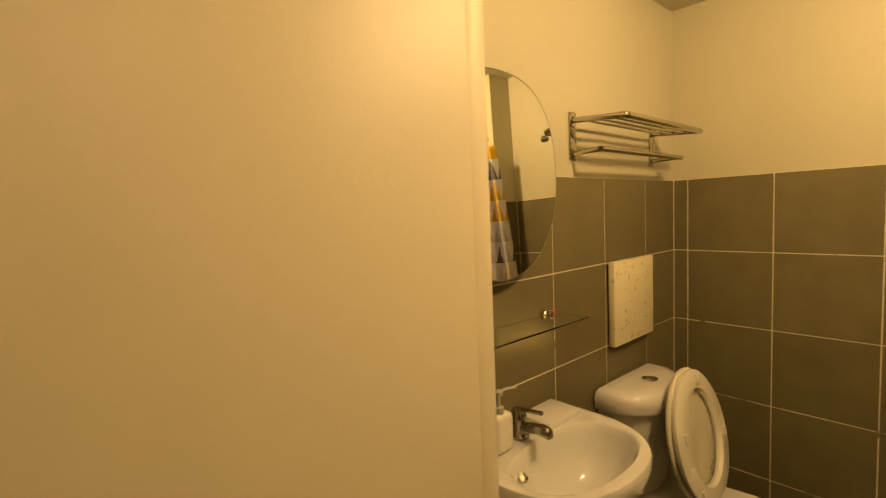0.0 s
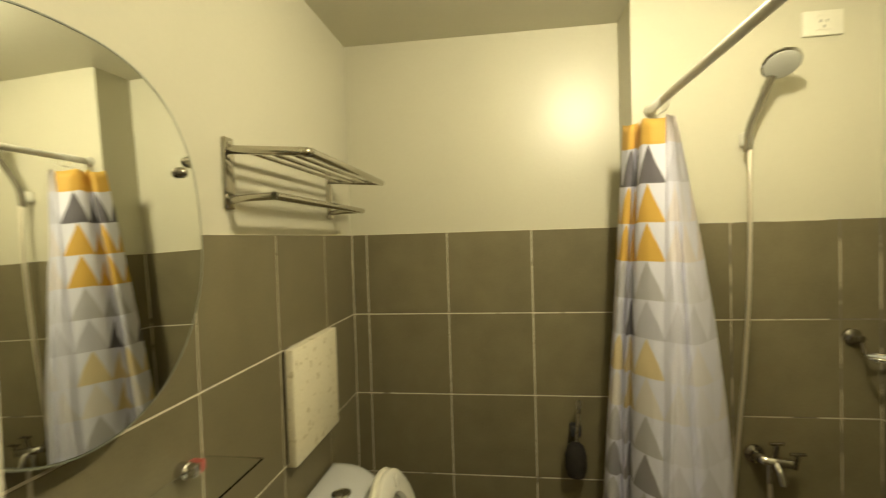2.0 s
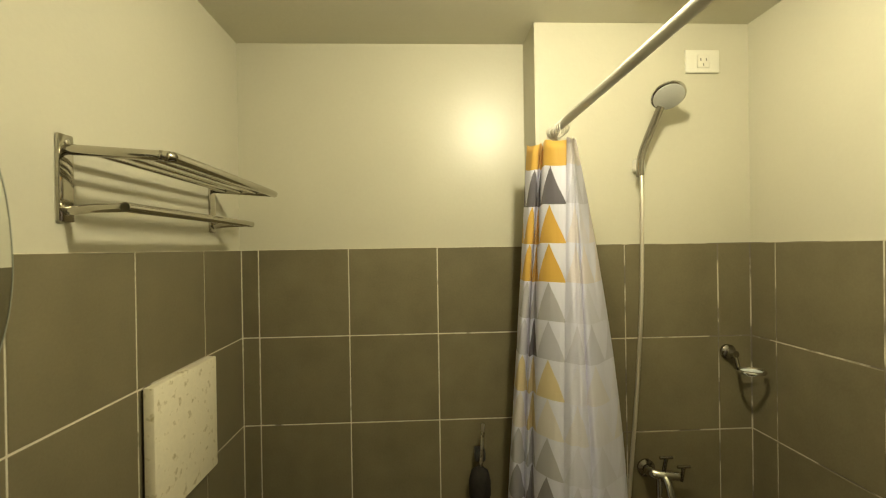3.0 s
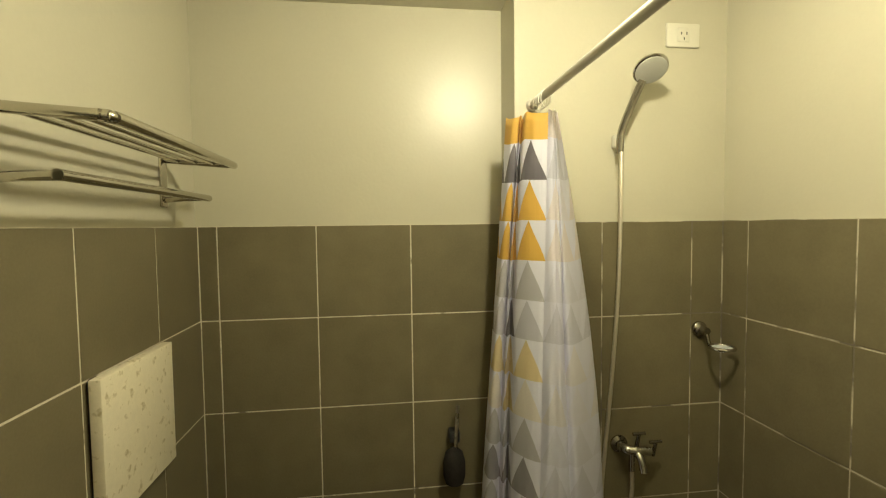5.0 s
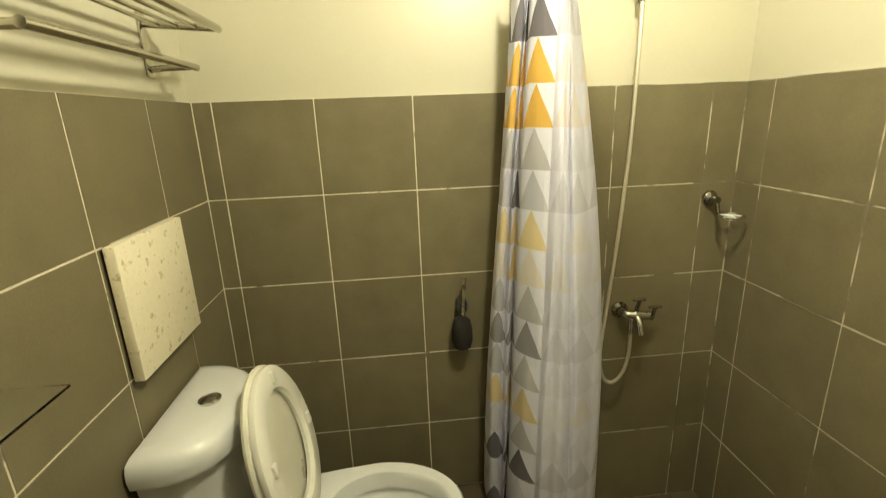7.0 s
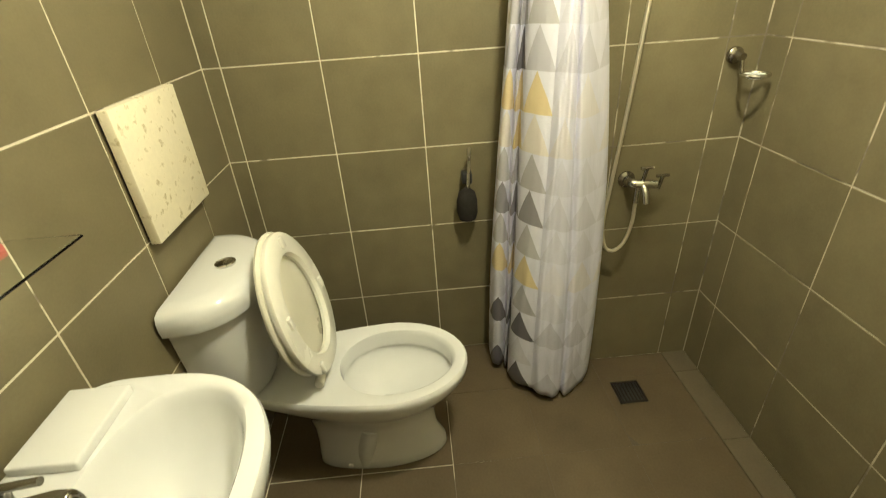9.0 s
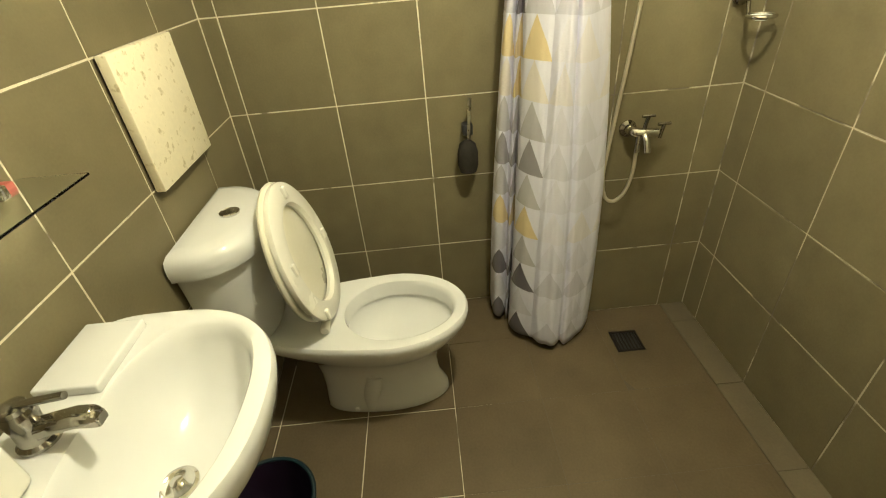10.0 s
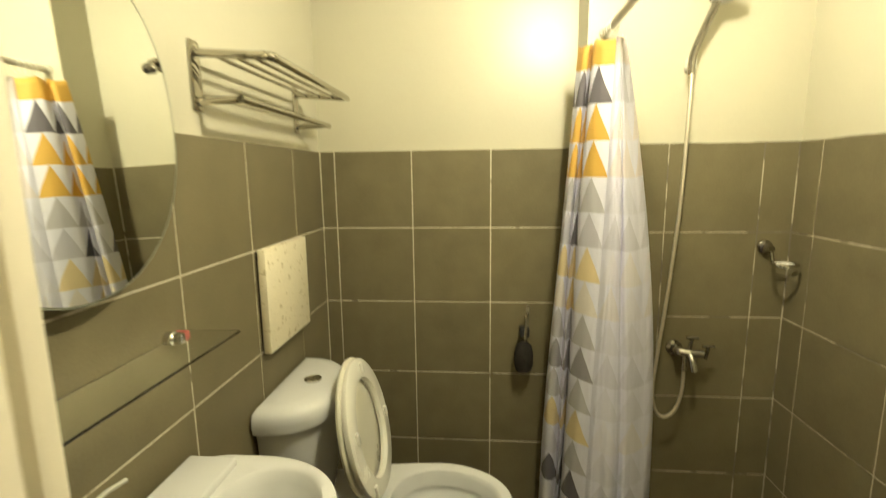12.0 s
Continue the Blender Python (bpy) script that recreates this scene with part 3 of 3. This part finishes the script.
def mesh_cloth(name, hem_folds, narrow, wrinkle, mat, label, nu, start):
    """A sheet that hangs in folds from the rod; hem_folds: steps aside from and out of the folded edge, gathered at the top by narrow."""
    nv = 72
    ways = [along(i / nu, hem_folds) for i in range(nu + 1)]
    run = [0.0]
    for p, q in zip(ways, ways[1:]):
        run.append(run[-1] + math.dist(p, q))
    first = run[-1] if start else 0.0
    bm = bmesh.new()
    lay = bm.loops.layers.uv.new("cloth")
    grid = []
    for j in range(nv + 1):
        t = j / nv
        e = 1 - (1 - t) ** (2.0 if start else 1.75)
        edge = EDGE_TOP.lerp(EDGE_LOW, t)
        line = []
        for i, (a, d) in enumerate(ways):
            u = i / nu
            free = min(1.0, (1 - u if start else u) / 0.10)
            w = wrinkle * free * (0.35 + 0.65 * t) * (1.2 * noise.noise((u * 4.2, t * 3.0, 0.4)) + 0.6 * noise.noise((u * 8, t * 9, 2.7)) + 0.25 * noise.noise((u * 15, t * 21, 5.1)))
            sway = 0.006 * math.sin(5.5 * t + 6 * u) * free
            p = edge + ASIDE * (a * (narrow[0] + (1 - narrow[0]) * e) + sway) + NEAR * (d * (narrow[1] + (1 - narrow[1]) * e) + w)
            gather = -0.010 * abs(math.sin(run[i] / 0.052)) * (1 - t) ** 8
            hem = 0.030 + 0.010 * math.sin(run[i] * 19 + 1) + 0.12 * max(0.0, -d - 0.02) * (a > 0)
            line.append(bm.verts.new((p.x + 0.20, p.y - rod_y, C_TOP + gather + (hem - C_TOP) * t)))
        grid.append(line)
    for j in range(nv):
        for i in range(nu):
            f = bm.faces.new((grid[j][i], grid[j][i + 1], grid[j + 1][i + 1], grid[j + 1][i]))
            for lp, (a, b) in zip(f.loops, ((i, j), (i + 1, j), (i + 1, j + 1), (i, j + 1))):
                lp[lay].uv = ((run[a] - first) / TRIANGLE + 8.0, 0.34 + b / nv * 15.6)
    ob = part(name, bm, mat, curtain, label)
    sol = ob.modifiers.new("thickness", "SOLIDIFY")
    sol.thickness = 0.0012
    return ob


PRINT_FOLDS = ((-0.176, -0.205), (-0.168, -0.160), (-0.154, -0.118), (-0.131, -0.116), (-0.120, -0.150), (-0.111, -0.110), (-0.101, -0.142), (-0.089, -0.066), (-0.060, -0.022), (-0.026, -0.003), (0.0, 0.0))
PLAIN_FOLDS = ((0.0, 0.0), (0.022, 0.020), (0.046, 0.022), (0.072, 0.034), (0.092, 0.012), (0.103, -0.016), (0.121, 0.0), (0.147, -0.018), (0.181, -0.052), (0.206, -0.080), (0.225, -0.125), (0.216, -0.170))
mesh_cloth("printed_side", PRINT_FOLDS, (0.66, 0.42), 0.007, CLOTH, "printed outer side", 110, True)
mesh_cloth("reverse_side", PLAIN_FOLDS, (0.14, 0.30), 0.016, CLOTH_BACK, "pale unprinted reverse side", 110, False)
for k in range(4):
    x = 0.004 - 0.022 * k
    bm = bmesh.new()
    pts = [(x - 0.012, 0.0145 * math.sin(a), rod_z - 0.010 + 0.024 * math.cos(a)) for a in (2 * math.pi * i / 20 for i in range(20))]
    tube(bm, pts + pts[:1], 0.0014, 6, False)
    part("ring", bm, PLASTIC, curtain)

# hand shower on its wall holder, hose and mixer
shower = thing("hand_shower", (PIER_X, -1.287, 1.762), "chrome hand shower with a pale grey face on a wall holder", "shower head")
bm = boxed((-0.034, -0.016, -0.024), (0.006, 0.010, 0.016), 0.005, 3)
part("holder", bm, PLASTIC, shower, "pale plastic wall holder")
bm = tube(bmesh.new(), smooth_line([(-0.036, 0.004, -0.045), (-0.040, 0.0, 0.02), (-0.056, -0.020, 0.09), (-0.084, -0.040, 0.160)], 6), 0.0115, 14)
part("handle", bm, DARK_CHROME, shower)
hm = look((-0.105, -0.052, 0.186), (-0.105 - 0.56, -0.052 + 0.06, 0.186 - 0.76)).to_3x3().to_4x4()
bm = lathe(bmesh.new(), [(0.016, 0.026), (0.032, 0.019), (0.046, 0.007), (0.050, 0.0), (0.049, -0.004), (0.0445, -0.006)], (-0.105, -0.052, 0.186), hm, n=36)
shower_head = part("head", bm, CHROME, shower)
bm = lathe(bmesh.new(), [(0.0442, -0.0045), (0.0442, -0.008), (0.038, -0.0095), (0.002, -0.0095)], (-0.105, -0.052, 0.186), hm, n=36)
part("spray_face", bm, SPRAY, shower_head, "pale grey spray face with nozzles")
bm = bmesh.new()
for r, n in ((0.012, 6), (0.024, 12), (0.036, 18)):
    for k in range(n):
        a = 2 * math.pi * k / n
        lathe(bm, [(0.0012, -0.009), (0.0010, -0.0108)], Vector((-0.105, -0.052, 0.186)) + hm.to_3x3() @ Vector((r * math.cos(a), r * math.sin(a), 0)), hm, n=6)
part("nozzles", bm, SPRAY, shower_head)

hose_pts = [(-0.205, -1.283, 1.720), (-0.212, -1.279, 1.60), (-0.213, -1.273, 1.33), (-0.214, -1.254, 1.05), (-0.216, -1.232, 0.82), (-0.219, -1.219, 0.67),
            (-0.220, -1.233, 0.585), (-0.220, -1.266, 0.562), (-0.219, -1.300, 0.592), (-0.216, -1.319, 0.66), (-0.214, -1.321, 0.735)]
hose = thing("shower_hose", (0, 0, 0), "flexible ribbed metal shower hose", "hose")
line = smooth_line(hose_pts, 40)
bm = bmesh.new()
pts = [Vector(p) for p in line]
rings, side = [], None
for i, p in enumerate(pts):
    way = (pts[min(i + 1, len(pts) - 1)] - pts[max(i - 1, 0)]).normalized()
    side = way.orthogonal().normalized() if side is None else (side - way * side.dot(way)).normalized()
    up = way.cross(side)
    r = 0.0064 if i % 2 else 0.0060
    rings.append([p + r * (math.cos(2 * math.pi * k / 10) * side + math.sin(2 * math.pi * k / 10) * up) for k in range(10)])
loft(bm, rings)
part("ribbed_hose", bm, HOSE, hose)

mixer = thing("shower_mixer", (PIER_X, -1.335, 0.797), "chrome wall shower mixer tap with two handles", "tap")
bm = bmesh.new()
lathe(bm, [(0.028, 0), (0.028, 0.006), (0.016, 0.012), (0.014, 0.03)], (0, 0.03, 0), TOWARDS_X, n=24)
part("rosette", bm, DARK_CHROME, mixer)
bm = bmesh.new()
tube(bm, smooth_line([(-0.02, 0.032, 0.0), (-0.045, 0.028, 0.002), (-0.055, 0.0, 0.0), (-0.055, -0.045, -0.004)], 6), 0.015, 14)
tube(bm, smooth_line([(-0.055, 0.0, 0.0), (-0.075, -0.004, -0.02), (-0.085, -0.008, -0.055)], 6), 0.012, 12)
part("body", bm, CHROME, mixer)
bm = tube(bmesh.new(), [(-0.055, 0.014, -0.005), (-0.056, 0.014, -0.062)], 0.010, 12)
part("hose_outlet", bm, CHROME, mixer)
for dy, dz in ((0.0, 0.03), (-0.055, 0.0)):
    bm = tube(bmesh.new(), [(-0.055, dy, dz - 0.02), (-0.060, dy - 0.006, dz + 0.025)], 0.006, 10)
    tube(bm, [(-0.060, dy - 0.026, dz + 0.026), (-0.060, dy + 0.014, dz + 0.026)], 0.005, 10)
    part("handle", bm, DARK_CHROME, mixer)

soap_dish = thing("soap_dish", (PIER_X, -1.578, 1.160), "chrome wall soap dish holder with a glass dish", "soap dish")
bm = lathe(bmesh.new(), [(0.024, 0), (0.024, 0.010), (0.014, 0.020), (0.010, 0.045)], (0, 0, 0), TOWARDS_X, n=24)
part("rosette", bm, DARK_CHROME, soap_dish)
bm = tube(bmesh.new(), smooth_line([(-0.024, 0, 0), (-0.038, -0.002, -0.008), (-0.043, -0.004, -0.030), (-0.046, -0.006, -0.042)], 6), 0.006, 10)
part("arm", bm, DARK_CHROME, soap_dish)
bm = lathe(bmesh.new(), [(0.014, -0.050), (0.026, -0.047), (0.033, -0.039), (0.035, -0.039), (0.030, -0.050), (0.016, -0.055)], (-0.080, -0.022, 0), n=32)
part("dish", bm, FROST, soap_dish, "frosted glass dish").visible_shadow = False
bm = bmesh.new()
pts = [(-0.080 + 0.0350 * math.cos(a), -0.022 + 0.0350 * math.sin(a), -0.044) for a in (2 * math.pi * i / 32 for i in range(33))]
tube(bm, pts, 0.0058, 10, False)
part("ring", bm, CHROME, soap_dish)

outlet = thing("wall_outlet", (PIER_X + 0.008, -1.511, 2.092), "white plastic wall power outlet", "outlet")
bm = boxed((-0.010, -0.056, -0.037), (0, 0.056, 0.037), 0.004)
part("cover", bm, IVORY, outlet)
bm = boxed((-0.013, -0.020, -0.022), (-0.009, 0.020, 0.022), 0.003)
part("socket", bm, IVORY, outlet)
for dy, dz in ((0.009, 0.004), (-0.009, 0.004), (0.0, -0.012)):
    part("slot", boxed((-0.0138, dy - 0.0015, dz - 0.004), (-0.0128, dy + 0.0015, dz + 0.004)), DARK, outlet)

drain = thing("floor_drain", (-0.345, -1.347, 0.0), "dark square metal floor drain", "drain")
bm = bmesh.new()
for k in range(4):
    a = pose(0, 0, 0, 0, 0, 90 * k)
    b2 = boxed((-0.053, 0.044, 0.0), (0.053, 0.053, 0.004), 0.001)
    bmesh.ops.transform(b2, matrix=a, verts=b2.verts)
    me = bpy.data.meshes.new("tmp")
    b2.to_mesh(me)
    b2.free()
    bm.from_mesh(me)
    bpy.data.meshes.remove(me)
part("rim", bm, IRON, drain)
part("bed", boxed((-0.0445, -0.0445, 0.0), (0.0445, 0.0445, 0.001)), DARK, drain)
for k in range(7):
    part("grate_bar", boxed((-0.044, -0.039 + k * 0.013 - 0.003, 0.001), (0.044, -0.039 + k * 0.013 + 0.003, 0.0035), 0.0008, 1), IRON, drain)

# ---------------------------------------------------------------- bucket under the basin
bucket = thing("bucket", (-0.963, -0.155, 0.0), "dark plastic bucket under the washbasin", "bucket")
bm = lathe(bmesh.new(), [(0.095, 0.0), (0.10, 0.004), (0.118, 0.22), (0.114, 0.22), (0.097, 0.010), (0.002, 0.010)], n=40)
part("body", bm, BUCKET, bucket)
bm = bmesh.new()
pts = [(0.119 * math.cos(a), 0.119 * math.sin(a), 0.220) for a in (2 * math.pi * i / 40 for i in range(41))]
tube(bm, pts, 0.006, 8, False)
part("rim", bm, TEAL, bucket, "dark teal rim")

# ---------------------------------------------------------------- ceiling lamp and fan grille
lamp = thing("ceiling_lamp", (*LAMP, CEILING), "round white ceiling lamp, lit", "lamp")
part("base", lathe(bmesh.new(), [(0.066, 0), (0.068, -0.010), (0.064, -0.038), (0.061, -0.040), (0.059, -0.036), (0.058, -0.012), (0.030, -0.010)], n=48), PLASTIC, lamp)
part("diffuser", lathe(bmesh.new(), [(0.048 * math.sin(a), -0.075 + 0.048 * math.cos(a)) for a in (0.5 + (math.pi - 0.54) * k / 14 for k in range(15))], n=40), GLOW, lamp, "glowing white diffuser")
# fill lamp added out of view in the hall, brightens the door leaf
hall_fill_lamp = thing("ceiling_lamp", (-1.95, -2.10, 2.5), "unseen globe lamp added in the hall to brighten the door", "lamp")
part("base", lathe(bmesh.new(), [(0.055, 0), (0.055, -0.012), (0.040, -0.020)], n=36), PLASTIC, hall_fill_lamp)
part("diffuser", lathe(bmesh.new(), [(0.060 * math.sin(a), -0.075 + 0.060 * math.cos(a)) for a in (0.35 + (math.pi - 0.39) * k / 14 for k in range(15))], n=40), HALL_GLOW, hall_fill_lamp, "glowing white globe")
vent = thing("ceiling_vent", (-0.455, -1.365, CEILING), "white square ceiling exhaust grille", "vent")
part("frame", boxed((-0.146, -0.146, -0.010), (0.146, 0.146, 0.0), 0.004), PLASTIC, vent)
for k in range(8):
    part("slat", boxed((-0.125, -0.115 + k * 0.031, -0.016), (0.125, -0.098 + k * 0.031, -0.010), 0.002), STEEL, vent)

# ---------------------------------------------------------------- tiles
TILE_MESHES = {}


def tile_mesh(w, h, mat, key, gap=0.0024):
    k = (round(w, 4), round(h, 4), key)
    if k not in TILE_MESHES:
        e, d, b = gap, 0.006, min(0.0012, gap)
        a, c = w / 2 - e, h / 2 - e
        v = [(-a, -c, 0), (a, -c, 0), (a, c, 0), (-a, c, 0), (-a, -c, d - b), (a, -c, d - b), (a, c, d - b), (-a, c, d - b),
             (-a + b, -c + b, d), (a - b, -c + b, d), (a - b, c - b, d), (-a + b, c - b, d)]
        f = [(8, 9, 10, 11)] + [(i, (i + 1) % 4, 4 + (i + 1) % 4, 4 + i) for i in range(4)] + [(4 + i, 4 + (i + 1) % 4, 8 + (i + 1) % 4, 8 + i) for i in range(4)]
        me = bpy.data.meshes.new("tile")
        me.from_pydata(v, [], f)
        me.materials.append(mat)
        TILE_MESHES[k] = me
    return TILE_MESHES[k]


rng = random.Random(7)


def tile_face(parent, origin, u_way, v_way, us, vs, mat, key, gap=0.0019):
    """Lays tiles between the joints us and vs, on the plane through origin; the tiles stand 6 mm out of it."""
    u_way, v_way = Vector(u_way), Vector(v_way)
    n = u_way.cross(v_way)
    turn = Matrix((u_way, v_way, n)).transposed().to_4x4()
    for a, b in zip(us, us[1:]):
        for c, d in zip(vs, vs[1:]):
            ob = new("tile", tile_mesh(b - a, d - c, mat, key, gap))
            ob.parent = parent
            wob = Matrix.Rotation(radians(rng.uniform(-0.12, 0.12)), 4, u_way) @ Matrix.Rotation(radians(rng.uniform(-0.12, 0.12)), 4, v_way)
            ob.matrix_basis = Matrix.Translation(Vector(origin) + u_way * (a + b) / 2 + v_way * (c + d) / 2 + n * rng.uniform(-0.0006, 0.0004)) @ wob @ turn


def joints(first, step, lo, hi):
    out = [first + step * k for k in range(-12, 13) if lo + 0.012 < first + step * k < hi - 0.012]
    return [lo] + out + [hi]


def bed(name, lo, hi, parent, mat=GROUT):
    part(name, boxed(lo, hi), mat, parent, smooth=False)


# grout beds, a little behind the tile faces
bed("grout", (WALL_W, WALL_N + 0.0014, 0.0), (0.004, WALL_N + 0.0085, TOP), wall_north)
bed("grout", (0.0014, PIER_Y - 0.004, 0.0), (0.0085, WALL_N + 0.0014, TOP), wall_east)
bed("grout", (PIER_X + 0.0014, WALL_S - 0.004, 0.0), (PIER_X + 0.0085, PIER_Y - 0.0014, TOP), wall_pier, WET_GROUT)
bed("grout", (PIER_X + 0.0085, PIER_Y - 0.0085, 0.0), (0.0014, PIER_Y - 0.0014, TOP), wall_pier)
bed("grout", (WALL_W, WALL_S - 0.0085, 0.0), (PIER_X + 0.0014, WALL_S - 0.0014, TOP), wall_south, WET_GROUT)
part("grout", boxed((-1.0, -0.78, -0.004), (-0.30, WALL_N, -0.0024)), FLOOR_GROUT, floor, smooth=False)
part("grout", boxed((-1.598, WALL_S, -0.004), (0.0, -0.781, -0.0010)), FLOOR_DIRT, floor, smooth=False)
# u runs so that u x v points into the room
tile_face(wall_north, (0, WALL_N + 0.006, 0), (1, 0, 0), (0, 0, 1), joints(-0.578, 0.312, WALL_W + 0.001, -0.001), ROWS_Z, TILE, "w")
tile_face(wall_east, (0.006, 0, 0), (0, -1, 0), (0, 0, 1), joints(0.045, PITCH, -WALL_N, -PIER_Y), ROWS_Z, TILE, "w")
tile_face(wall_pier, (PIER_X + 0.006, 0, 0), (0, -1, 0), (0, 0, 1), joints(1.552, PITCH, -PIER_Y, -WALL_S), ROWS_Z, TILE, "w")
tile_face(wall_pier, (0, PIER_Y - 0.006, 0), (-1, 0, 0), (0, 0, 1), [0.001, -PIER_X], ROWS_Z, TILE, "w")
tile_face(wall_south, (0, WALL_S - 0.006, 0), (-1, 0, 0), (0, 0, 1), joints(0.262, 0.325, -PIER_X, -WALL_W), ROWS_Z, TILE, "w")
tile_face(floor, (0, 0, -0.006), (1, 0, 0), (0, 1, 0), joints(-0.573, PITCH, -1.598, 0.0), joints(-0.653, PITCH, -0.653, WALL_N), FLOOR_TILE, "f")
tile_face(floor, (0, 0, -0.006), (1, 0, 0), (0, 1, 0), joints(-0.573, PITCH, -1.598, 0.0), joints(-0.653, PITCH, WALL_S, -0.653), FLOOR_TILE, "s", 0.0006)
# raised border tiles along the shower wall
tile_face(floor, (0, 0, -0.0005), (1, 0, 0), (0, 1, 0), joints(-0.59, 0.318, WALL_W, PIER_X), [WALL_S, WALL_S + 0.098], BORDER_TILE, "b", 0.0010)
